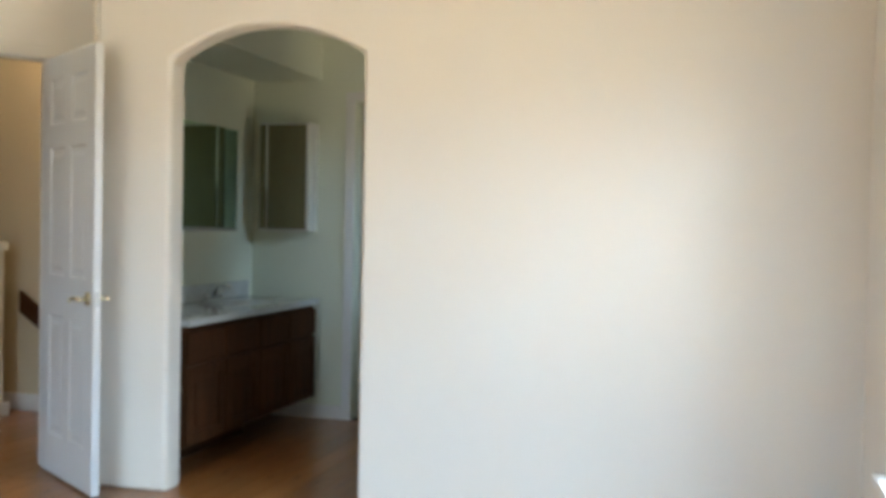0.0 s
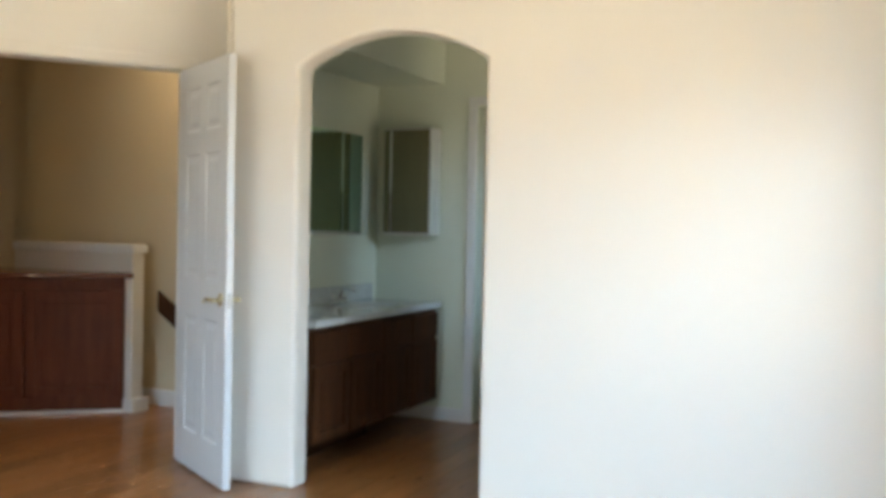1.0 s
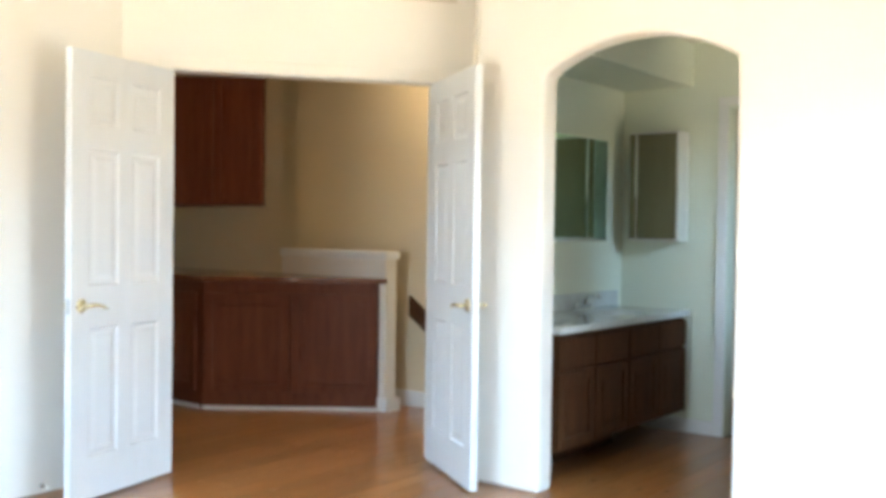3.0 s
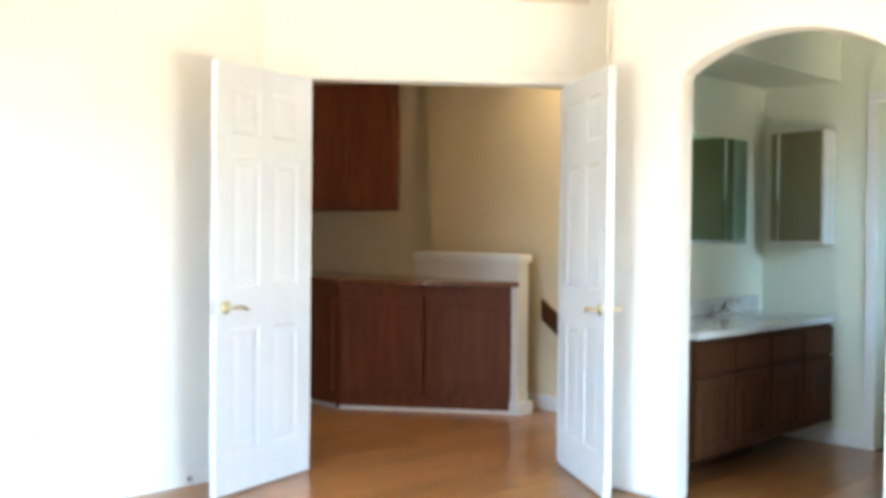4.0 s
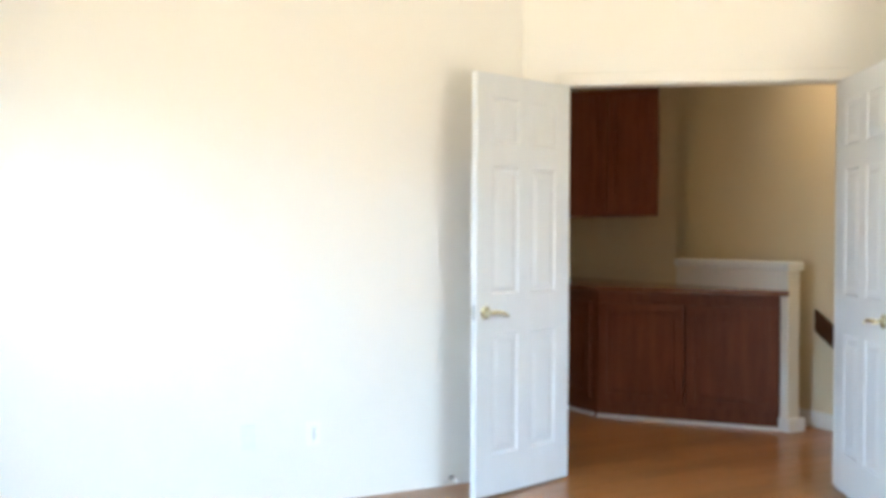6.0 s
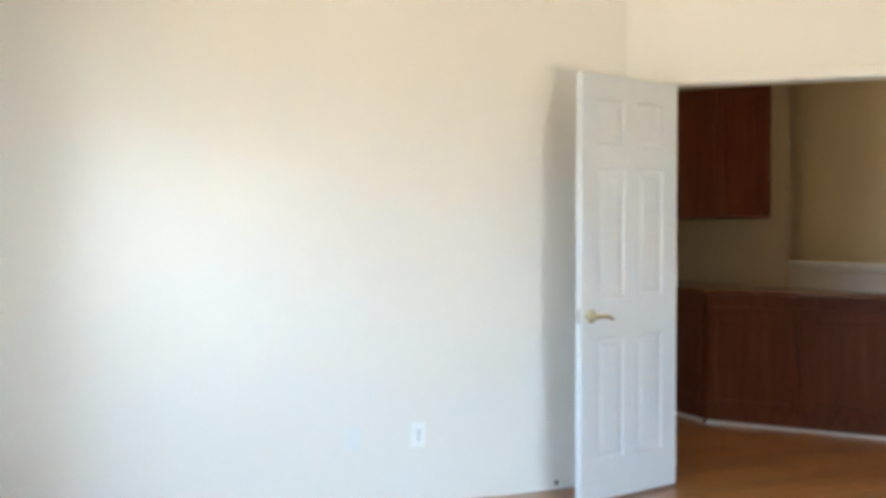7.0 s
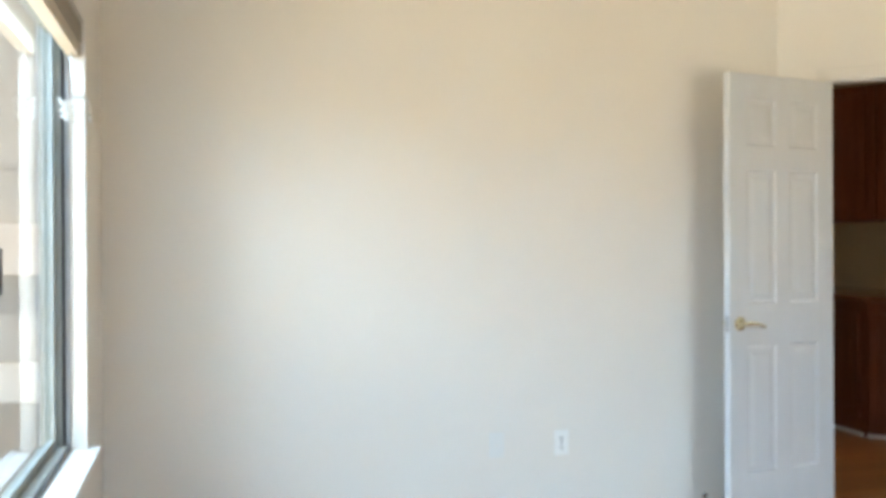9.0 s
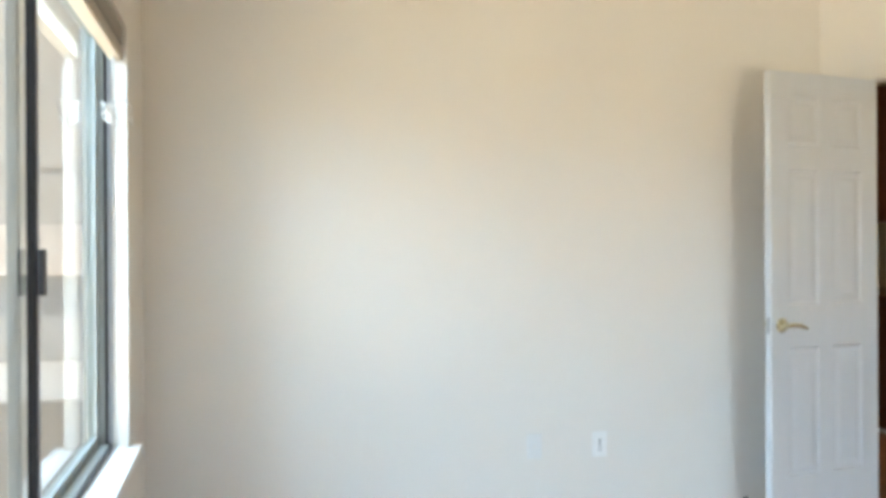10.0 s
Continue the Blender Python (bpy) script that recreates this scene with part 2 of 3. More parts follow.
def window(name, w0, w1, z0, m, label):
    """A two-pane sliding window in a dark metal frame, its sill inside; x along the wall, y outwards."""
    t = structure(thing(name, m, label, "window"), label, "window")
    f0, f1, fw = 0.054, 0.14, 0.022
    z1, mid = WIN_Z1, (w0 + w1) / 2
    part("window_frame", boxes((w0, w0 + fw, f0 + 0.016, f0 + 0.024, z0, z1), (w1 - fw, w1, f0 + 0.016, f0 + 0.024, z0, z1), (w0 + fw, w1 - fw, f0, f0 + 0.008, z0, z0 + fw), (w0 + fw, w1 - fw, f0, f0 + 0.008, z1 - fw, z1)), BRONZE, t, bevel=0.003)
    # thin grey strip down each jamb, in front of the dark frame
    for a, b in ((w0, w0 + 0.012), (w1 - 0.012, w1)):
        part("jamb_strip", boxes((a, b, f0, f0 + 0.0155, z0, z1)), ALU, t, "grey strip along the window jamb", bevel=0.002)
    part("track_frame", boxes((w0, w0 + fw, f0 + 0.0245, f1, z0, z1), (w1 - fw, w1, f0 + 0.0245, f1, z0, z1), (w0 + fw, w1 - fw, f0 + 0.0085, f1, z0, z0 + fw), (w0 + fw, w1 - fw, f0 + 0.0085, f1, z1 - fw, z1)), TRACK, t, "grey-green metal track", bevel=0.003)
    # sashes: the inner one slides in front of the outer one
    for a, b, y, near in ((w0 + fw, mid + 0.03, 0.063, 1), (mid - 0.03, w1 - fw, 0.100, 0)):
        sw = 0.032
        s = part("sash", boxes((a, a + sw, y, y + 0.025, z0 + fw, z1 - fw), (b - sw, b, y, y + 0.025, z0 + fw, z1 - fw), (a + sw, b - sw, y, y + 0.025, z0 + fw, z0 + fw + sw), (a + sw, b - sw, y, y + 0.025, z1 - fw - sw, z1 - fw)), BRONZE if near else TRACK, t, bevel=0.003)
        g = part("pane", boxes((a + sw, b - sw, y + 0.011, y + 0.014, z0 + fw + sw, z1 - fw - sw)), GLASS, s)
        g.visible_shadow = False
    part("stile_strip", boxes((mid + 0.008, mid + 0.021, 0.0605, 0.063, z0 + fw + 0.03, z1 - fw - 0.03)), ALU, t, "pale metal strip on the meeting stile")
    part("latch", boxes((mid - 0.012, mid + 0.03, 0.045, 0.060, 1.14, 1.25)), BRONZE, t, "dark grey metal window latch", bevel=0.004)
    part("window_sill", boxes((w0 - 0.06, w1 + 0.06, -0.045, 0.0, z0 - 0.03, z0 + 0.004), (w0, w1, 0.0, f0, z0 - 0.03, z0 + 0.004)), WHITE, t, "white painted sill", bevel=0.006)
    return t


window("window_1", W_Y0, W_Y1, WIN_Z0, WEST, "wide sliding window in a dark metal frame with white sill")
window("window_2", -S_X1, -S_X0, SOUTH_Z0, SOUTH, "wide sliding window in a dark metal frame with white sill")

# daylight at the two windows: cool from the sky above, warm from the sunlit ground below
SKY_C, GROUND_C = (0.515, 0.755, 1.0), (1.0, 0.855, 0.60)


def daylight(mx, my, ox, oy, sky_w, ground_w):
    """The open sky above and the sunlit ground below, just outside a window; (ox, oy) points into the room."""
    for z, w, c in ((2.55, sky_w, SKY_C), (0.05, ground_w, GROUND_C)):
        x, y = mx - ox * 1.95, my - oy * 1.95
        area_lamp("window_daylight", look((x, y, z), (mx, my, 1.3)), 3.3, 1.3, w, c)


daylight(XW, -0.87, 1, 0, 255, 118)
daylight(-1.1, YS, 0, 1, 330, 157)

# bathroom and hall shells
structure(block("wall_bathroom_vanity", BATH, 0.80, BX + 0.12, BY1, BY1 + 0.12, 0, CEIL), "pale green-grey bathroom wall behind the vanity", "wall")
# the opening in this wall is out of view, added to let in light
bm = boxes((XA + T, 1.2, BY0 - 0.12, BY0, 0, CEIL), (1.9, 3.6, BY0 - 0.12, BY0, 0, CEIL), (1.2, 1.9, BY0 - 0.12, BY0, 0, 1.1), (1.2, 1.9, BY0 - 0.12, BY0, 1.9, CEIL))
structure(part("wall_bathroom_near", bm, BATH), "pale green-grey bathroom wall with an unseen opening added for light", "wall")
# added fill lamp in that opening, to lift the bathroom
area_lamp("bathroom_fill", look((1.55, BY0 - 0.06, 1.5), (1.55, BY0 + 1, 1.1)), 0.7, 0.8, 0.7, (0.80, 1.0, 0.92))
bm = boxes((BX, BX + 0.12, -1.405, BY1, 0, CEIL), (BX, BX + 0.12, BY0, -2.25, 0, CEIL), (BX, BX + 0.12, -2.25, -1.405, 2.03, CEIL))
structure(part("wall_bathroom_end", bm, BATH), "pale green-grey bathroom end wall with a doorway", "wall")
bm = bmesh.new()
slab(bm, [(XA + T, BY0), (3.6, BY0), (3.6, BY1), (0.64, BY1), (XA + T, -0.81)], BATH_CEIL, BATH_CEIL + 0.05)
structure(part("ceiling_bathroom", bm, CEILING), "white bathroom ceiling", "ceiling")
structure(block("soffit", BATH, XA + T + 0.3, BX, -1.17, BY1, SOFFIT, BATH_CEIL, bevel=0.004), "dropped plaster soffit over the bathroom vanity", "soffit")
bm = bmesh.new()
slab(bm, [(1.42, 1.73), (1.54, 1.866), (1.54, 3.3), (1.42, 3.3)], 0, CEIL)
structure(part("wall_hall_back", bm, HALL), "tan painted hall wall behind the cabinets", "wall")
# two unseen walls, added to block sky light behind the closet doorway
structure(block("light_block_east", HALL, 3.6, 3.72, BY0 - 0.12, 3.42, 0, CEIL), "unseen plain wall added to keep daylight out on the east", "wall")
structure(block("light_block_closet", HALL, BX + 0.12, 3.6, BY1, BY1 + 0.12, 0, CEIL), "unseen plain wall added to keep the closet dark", "wall")
structure(block("wall_hall_north", HALL, -0.9, 3.6, 3.3, 3.42, 0, CEIL), "tan painted hall wall", "wall")
structure(block("wall_hall_west", HALL, -0.92, -0.80, YC + T, 3.3, 0, CEIL), "tan painted hall wall", "wall")
structure(block("wall_stair", HALL, 1.72, 1.84, BY1 + 0.12, 3.3, 0, CEIL), "tan painted wall beyond the half wall", "wall")

# ---------------------------------------------------------------- double doors
def door_leaf(name, m, label):
    """A six-panel leaf, hinged at x = 0 and reaching to x = w; the y side faces the room when it stands open."""
    w, h, th = DOOR_W / 2 - 0.005, DOOR_H - 0.02, 0.035
    t = structure(thing(name, m, label, "door"), label, "door")
    bm = bmesh.new()
    xs = [0, 0.105, 0.295, 0.38, 0.57, w]
    zs = [0, 0.19, 0.775, 0.965, 1.58, 1.69, 1.91, h]

    def quad(ring, y, flip):
        vs = [bm.verts.new((x, y, z)) for x, z in ring]
        f = bm.faces.new(vs[::-1] if flip else vs)
        return f

    def rect(a, b, c, d, i):
        return [(a + i, c + i), (b - i, c + i), (b - i, d - i), (a + i, d - i)]

    for y, sgn in ((0.0, 1), (th, -1)):
        for i in range(5):
            for j in range(7):
                a, b, c, d = xs[i], xs[i + 1], zs[j], zs[j + 1]
                if i in (1, 3) and j in (1, 3, 5):
                    rings = [(0, 0), (0.010, 0.007), (0.026, 0.007), (0.048, 0.002)]
                    for (i0, d0), (i1, d1) in zip(rings, rings[1:]):
                        o, n_ = rect(a, b, c, d, i0), rect(a, b, c, d, i1)
                        for k in range(4):
                            q = [(*o[k], d0), (*o[(k + 1) % 4], d0), (*n_[(k + 1) % 4], d1), (*n_[k], d1)]
                            bm.faces.new([bm.verts.new((x, y + sgn * dd, z)) for x, z, dd in q])
                    quad(rect(a, b, c, d, 0.048), y + sgn * 0.002, False)
                else:
                    quad(rect(a, b, c, d, 0), y, False)
    for x0, z0, x1, z1 in ((0, 0, w, 0), (w, 0, w, h), (w, h, 0, h), (0, h, 0, 0)):
        bm.faces.new([bm.verts.new(p) for p in ((x0, 0, z0), (x1, 0, z1), (x1, th, z1), (x0, th, z0))])
    bmesh.ops.remove_doubles(bm, verts=bm.verts, dist=0.0003)
    bmesh.ops.recalc_face_normals(bm, faces=bm.faces)
    leaf = part("leaf", bm, DOORPAINT, t, m=Matrix.Translation((0, -th / 2, 0.012)))
    # levers on both faces
    for s in (-1, 1):
        bm = bmesh.new()
        y = s * th / 2
        hx, hz = w - 0.06, 0.892
        tube(bm, [(hx, y, hz), (hx, y + s * 0.006, hz), (hx, y + s * 0.010, hz)], [0.032, 0.032, 0.024], 20)
        tube(bm, [(hx, y + s * 0.008, hz), (hx, y + s * 0.05, hz)], 0.010, 12)
        tube(bm, [(hx + 0.012, y + s * 0.050, hz), (hx - 0.02, y + s * 0.052, hz + 0.003), (hx - 0.055, y + s * 0.054, hz + 0.001), (hx - 0.088, y + s * 0.052, hz - 0.011), (hx - 0.112, y + s * 0.046, hz - 0.017)], [0.009, 0.010, 0.009, 0.008, 0.006], 12)
        part("door_handle", bm, BRASS, t, "polished brass lever handle")
    part("latch_plate", boxes((w - 0.001, w + 0.0015, -0.012, 0.012, 0.857, 0.927)), ALU, t, "grey metal latch plate")
    return t


def door_pose(x, y, bearing):
    """A leaf hinged at (x, y) of the door wall and swung to face this world bearing, in degrees."""
    return Matrix.Translation(DOOR @ Vector((x, y, 0))) @ Matrix.Rotation(radians(bearing), 4, "Z")


door_leaf("door_1", door_pose(-DOOR_W / 2, -0.005, 193.8), "white six-panel door leaf standing open with brass lever")
door_leaf("door_2", door_pose(DOOR_W / 2, -0.005, 237.0), "white six-panel door leaf open against the wall with brass lever")

# lining and casing of the double doors
hw = DOOR_W / 2
cas = thing("door_casing", DOOR, "white painted casing round the double doorway", "door casing", kind="structure")
part("jamb", boxes((-hw - 0.018, -hw, 0.022, 0.118, 0, DOOR_H + 0.018)), WHITE, cas)
part("jamb", boxes((hw, hw + 0.018, 0.022, 0.118, 0, DOOR_H + 0.018)), WHITE, cas)
part("head_jamb", boxes((-hw, hw, 0.004, 0.118, DOOR_H, DOOR_H + 0.018)), WHITE, cas)
part("head_trim", boxes((-hw - 0.06, hw + 0.06, -0.009, 0.0, DOOR_H + 0.006, DOOR_H + 0.062)), WALL, cas, bevel=0.005)
for s in (-1, 1):
    x0, x1 = sorted((s * (hw + 0.012), s * (hw + 0.07)))
    part("side_trim", boxes((x0, x1, -0.009, 0.0, 0, DOOR_H + 0.006)), WALL, cas, bevel=0.005)

# ---------------------------------------------------------------- hall beyond the doors
HW_X, HW_Y = 1.42, 0.685
structure(block("half_wall", WALL, HW_X, HW_X + 0.11, HW_Y, 1.73, 0, 1.045, bevel=0.006), "cream painted half wall at the head of the stairs", "wall")
structure(block("half_wall_cap", WHITE, HW_X - 0.02, HW_X + 0.125, HW_Y - 0.02, 1.73, 1.045, 1.10, bevel=0.008), "white painted wooden cap on the half wall", "trim")

CX, CY, CE = 0.677, 1.697, 0.742                   # corner of the angled front, and where it meets the half wall
# base cabinet: front runs north then turns towards the end of the half wall
cabinet = thing("base_cabinet", Matrix.Identity(4), "cherry wooden base cabinet with an angled front in the hall", "cabinet")
bm = bmesh.new()
slab(bm, [(CX, 3.29), (CX, CY), (1.415, CE), (1.415, 3.29)], 0.0, 0.875)
part("body", bm, CHERRY, cabinet)
diag = Matrix.Translation((CX, CY, 0)) @ Matrix.Rotation(math.atan2(CE - CY, 1.415 - CX), 4, "Z")
dl = math.hypot(1.415 - CX, CY - CE)


def panel_door(w, h, material, parent, m, label=""):
    """A framed cabinet door: four rails round a raised field; it faces -y."""
    s = 0.055
    d = part("door", boxes((s - 0.004, w - s + 0.004, -0.008, 0, s - 0.004, h - s + 0.004)), material, parent, label, m)
    for a in ((0, s, 0, h), (w - s, w, 0, h)):
        part("stile", boxes((a[0], a[1], -0.02, 0, a[2], a[3])), material, d, bevel=0.003)
    for a in ((s, w - s, 0, s), (s, w - s, h - s, h)):
        part("rail", boxes((a[0], a[1], -0.0195, 0, a[2], a[3])), material, d, bevel=0.003)
    bm = bmesh.new()
    box(bm, s + 0.03, w - s - 0.03, -0.015, -0.008, s + 0.03, h - s - 0.03)
    part("panel", bm, material, d, bevel=0.006)
    return d


dw = dl / 2 - 0.02
panel_door(dw, 0.68, CHERRY, cabinet, diag @ Matrix.Translation((0.012, -0.001, 0.12)))
panel_door(dw, 0.68, CHERRY, cabinet, diag @ Matrix.Translation((0.028 + dw, -0.001, 0.12)))
side = Matrix.Translation((CX, 3.2, 0)) @ Matrix.Rotation(radians(-90), 4, "Z")
for k in range(3):
    panel_door(0.46, 0.68, CHERRY, cabinet, side @ Matrix.Translation((0.015 + 0.48 * k, -0.001, 0.12)))
bm = bmesh.new()
slab(bm, [(CX - 0.035, 3.29), (CX - 0.035, CY - 0.015), (1.40, 0.673), (1.418, 0.673), (1.418, 3.29)], 0.879, 0.915)
tagged(part("countertop", bm, COUNTERWOOD, None, bevel=0.006), "reddish wooden countertop on the hall cabinet", "countertop")
# white shoe moulding at the cabinet's foot
bm = bmesh.new()
box(bm, 0, dl + 0.0, -0.014, -0.001, 0.001, 0.022, diag)
box(bm, 0, 1.5, -0.014, -0.001, 0.001, 0.022, Matrix.Translation((CX, 3.235, 0)) @ Matrix.Rotation(radians(-90), 4, "Z"))
structure(part("trim", bm, WHITE), "white shoe moulding along the foot of the cabinet", "trim")
# base of the half wall's end
bm = boxes((HW_X - 0.016, HW_X, HW_Y - 0.03, 0.745, 0.001, 0.09), (HW_X, HW_X + 0.135, HW_Y - 0.03, HW_Y, 0.001, 0.09))
structure(part("baseboard_half_wall", bm, WHITE, bevel=0.004), "white baseboard round the end of the half wall", "baseboard")

structure(block("baseboard_hall", WHITE, 1.704, 1.72, BY1 + 0.12, 3.29, 0.001, 0.11, bevel=0.004), "white baseboard along the tan hall wall", "baseboard")

upper = thing("wall_cabinet", Matrix.Identity(4), "dark cherry wooden wall cabinet hung in the hall", "cabinet")
bm = bmesh.new()
slab(bm, [(0.97, 3.2), (0.97, 2.556), (1.40, 1.921), (1.418, 1.921), (1.418, 3.2)], 1.418, 2.40)
part("body", bm, CHERRY, upper, bevel=0.003)
ud = Matrix.Translation((0.97, 2.556, 1.42)) @ Matrix.Rotation(math.atan2(1.921 - 2.556, 1.40 - 0.97), 4, "Z")
ul = math.hypot(0.43, 0.635)
for k in range(2):
    panel_door(ul / 2 - 0.006, 0.97, CHERRY, upper, ud @ Matrix.Translation((0.003 + ul / 2 * k, -0.001, 0.003)))
panel_door(0.57, 0.97, CHERRY, upper, Matrix.Translation((0.97, 3.19, 1.423)) @ Matrix.Rotation(radians(-90), 4, "Z"))

# unseen fixture with a warm lamp, added to brighten the hall
lamp = thing("hall_fill_fixture", Matrix.Translation((1.545, 0.22, CEIL)), "unseen round white ceiling fixture added for the hall's warm fill", "ceiling light")
bm = bmesh.new()
tube(bm, [(0, 0, -0.001), (0, 0, -0.03)], 0.16, 24)
part("base", bm, WHITE, lamp)
area_lamp("hall_fill", look((1.545, 0.22, CEIL - 0.06), (1.545, 0.221, 0)), 0.26, 0.26, 10.5, (1.0, 0.78, 0.48))

# stair rail on the far wall, going down
rail = thing("stair_handrail", Matrix.Identity(4), "brown wooden handrail board sloping down along the wall", "handrail")
bm = bmesh.new()
ra = Vector((1.68, 0.705, 0.79))
rb = Vector((1.68, 0.22, 0.452))
d = rb - ra
prism(bm, [(0, 0), (0.084, -0.12), (d.length, -0.12), (d.length, 0)], 0.032, Matrix.Translation(ra) @ Matrix.Rotation(radians(-90), 4, "Z") @ Matrix.Rotation(math.atan2(-d.z, -d.y), 4, "Y"))
part("rail", bm, WALNUT, rail, bevel=0.01)
for f in (0.2, 0.8):
    p = ra + d * f
    part("bracket", boxes((1.70, 1.72, p.y - 0.015, p.y + 0.015, p.z - 0.11, p.z - 0.05)), BRASS, rail)

# ---------------------------------------------------------------- bathroom
V0, V1, VF, VZ = 0.565, 2.095, -1.20, 0.778
vanity = thing("bathroom_vanity", Matrix.Identity(4), "dark wooden vanity cabinet under the bathroom counter", "cabinet")
part("body", boxes((V0, V1, VF + 0.02, BY1 - 0.002, 0.15, VZ - 0.035)), WALNUT, vanity, bevel=0.003)
part("plinth", boxes((V0, 1.62, -0.95, BY1 - 0.002, 0.0, 0.15)), WALNUT, vanity)
vm = Matrix.Translation((V0, VF + 0.02, 0))
vw = (V1 - V0) / 4
for k in range(4):
    panel_door(vw - 0.014, 0.385, WALNUT, vanity, vm @ Matrix.Translation((0.007 + vw * k, -0.001, 0.16)))
    bm = boxes((0.007 + vw * k, vw * (k + 1) - 0.007, -0.02, 0, 0.56, 0.715))
    part("drawer_front", bm, WALNUT, vanity, m=vm, bevel=0.004)
counter = thing("vanity_counter", Matrix.Identity(4), "pale cultured marble vanity counter with a basin", "countertop")
# counter with an oval hole for the basin
BCX, BCY = 1.58, -0.96
bm = bmesh.new()
N = 32
oval = [(BCX + 0.24 * math.cos(k * math.tau / N), BCY + 0.165 * math.sin(k * math.tau / N)) for k in range(N)]


def edge_point(px, py):
    x0, x1, y0, y1 = V0, V1 + 0.02, VF - 0.01, BY1 - 0.002
    dx, dy = px - BCX, py - BCY
    ks = [k for k in ((x0 - BCX) / dx if dx < -1e-6 else 9, (x1 - BCX) / dx if dx > 1e-6 else 9, (y0 - BCY) / dy if dy < -1e-6 else 99, (y1 - BCY) / dy if dy > 1e-6 else 99)]
    k = min(ks)
    return BCX + dx * k, BCY + dy * k


corner_pts = [(V0, VF - 0.01), (V1 + 0.02, VF - 0.01), (V1 + 0.02, BY1 - 0.002), (V0, BY1 - 0.002)]
angs = sorted([(math.atan2((y - BCY), (x - BCX)), (x, y)) for x, y in corner_pts] + [(math.atan2(y - BCY, x - BCX), None) for x, y in oval], key=lambda a: a[0])
inner, outer = [], []
for a, c in angs:
    k = 1 / math.hypot(math.cos(a) / 0.24, math.sin(a) / 0.165)
    ip = (BCX + k * math.cos(a), BCY + k * math.sin(a))
    inner.append(ip)
    outer.append(c or edge_point(*ip))
rings = []
for pts, z in ((outer, VZ - 0.035), (outer, VZ), (inner, VZ), ([(BCX + (x - BCX) * 0.92, BCY + (y - BCY) * 0.92) for x, y in inner], VZ - 0.03), ([(BCX + (x - BCX) * 0.75, BCY + (y - BCY) * 0.75) for x, y in inner], VZ - 0.10), ([(BCX + (x - BCX) * 0.3, BCY + (y - BCY) * 0.3) for x, y in inner], VZ - 0.13)):
    rings.append([bm.verts.new((x, y, z)) for x, y in pts])
for u, v in zip(rings, rings[1:]):
    for k in range(len(u)):
        bm.faces.new((u[k], u[(k + 1) % len(u)], v[(k + 1) % len(u)], v[k])).smooth = True
bm.faces.new(rings[-1])
bmesh.ops.recalc_face_normals(bm, faces=bm.faces)
top = part("top", bm, MARBLE, counter)
for f in top.data.polygons:
    f.use_smooth = all(top.data.vertices[i].co.z < VZ - 0.001 for i in f.vertices) and f.center.z < VZ - 0.036
part("backsplash", boxes((V0, V1 + 0.02, BY1 - 0.024, BY1 - 0.003, VZ + 0.001, VZ + 0.10)), MARBLE, counter, bevel=0.004)

faucet = thing("faucet", Matrix.Translation((BCX, BCY + 0.20, VZ)), "chrome two-handle bathroom faucet on the counter", "faucet")
part("base", boxes((-0.10, 0.10, -0.025, 0.025, 0, 0.018)), CHROME, faucet, bevel=0.008)
bm = bmesh.new()
tube(bm, [(0, 0, 0.015), (0, -0.005, 0.06), (0, -0.03, 0.095), (0, -0.08, 0.10), (0, -0.115, 0.085)], [0.016, 0.015, 0.013, 0.012, 0.011], 12)
part("spout", bm, CHROME, faucet)
for x in (-0.075, 0.075):
    bm = bmesh.new()
    tube(bm, [(x, 0, 0.016), (x, 0, 0.045), (x, 0, 0.052)], [0.014, 0.018, 0.012], 12)
    tube(bm, [(x, 0, 0.045), (x * 1.5, -0.01, 0.06)], [0.007, 0.006], 8)
    part("tap_handle", bm, CHROME, faucet)

mirror = thing("wall_mirror", Matrix.Identity(4), "frameless bathroom mirror over the vanity", "mirror")
part("plate", boxes((0.85, 1.965, BY1 - 0.008, BY1 - 0.002, 1.21, 1.83)), MIRROR, mirror)
part("bottom_channel", boxes((0.85, 1.965, BY1 - 0.013, BY1 - 0.0085, 1.198, 1.215)), CHROME, mirror, "thin chrome channel")
med = thing("medicine_cabinet", Matrix.Identity(4), "mirrored medicine cabinet on the bathroom end wall", "medicine cabinet")
part("body", boxes((2.040, BX - 0.001, -1.150, -0.822, 1.20, 1.885)), WHITE, med, bevel=0.003)
# reflections built into the mirror door: brown for the dark room, a bright strip
cdoor = part("cabinet_door", boxes((2.025, 2.039, -1.142, -0.880, 1.215, 1.872), (2.025, 2.039, -0.868, -0.824, 1.215, 1.872)), MIRROR_DARK, med, "mirror door with its dark reflection painted olive-brown", bevel=0.004)
part("door_glint", boxes((2.024, 2.039, -0.880, -0.868, 1.47, 1.86)), SATIN, cdoor, "bright strip standing in for a reflection on the door")
for x0, x1 in ((2.041, 2.090), (2.135, 2.190)):
    part("edge_strip", boxes((x0, x1, -1.157, -1.151, 1.20, 1.80)), SATIN, med, "bright satin metal edge", bevel=0.002)

# door of the closet in the end wall, ajar
cd = structure(thing("door_3", Matrix.Translation((BX + 0.08, -2.22, 0)) @ Matrix.Rotation(radians(12), 4, "Z"), "white bathroom closet door standing wide open", "door"), "white bathroom closet door standing wide open", "door")
part("leaf", boxes((0, 0.7, -0.02, 0.02, 0.012, 2.0)), DOORPAINT, cd, bevel=0.003)
cas2 = thing("door_casing", Matrix.Identity(4), "white painted casing of the bathroom closet doorway", "door casing", kind="structure")
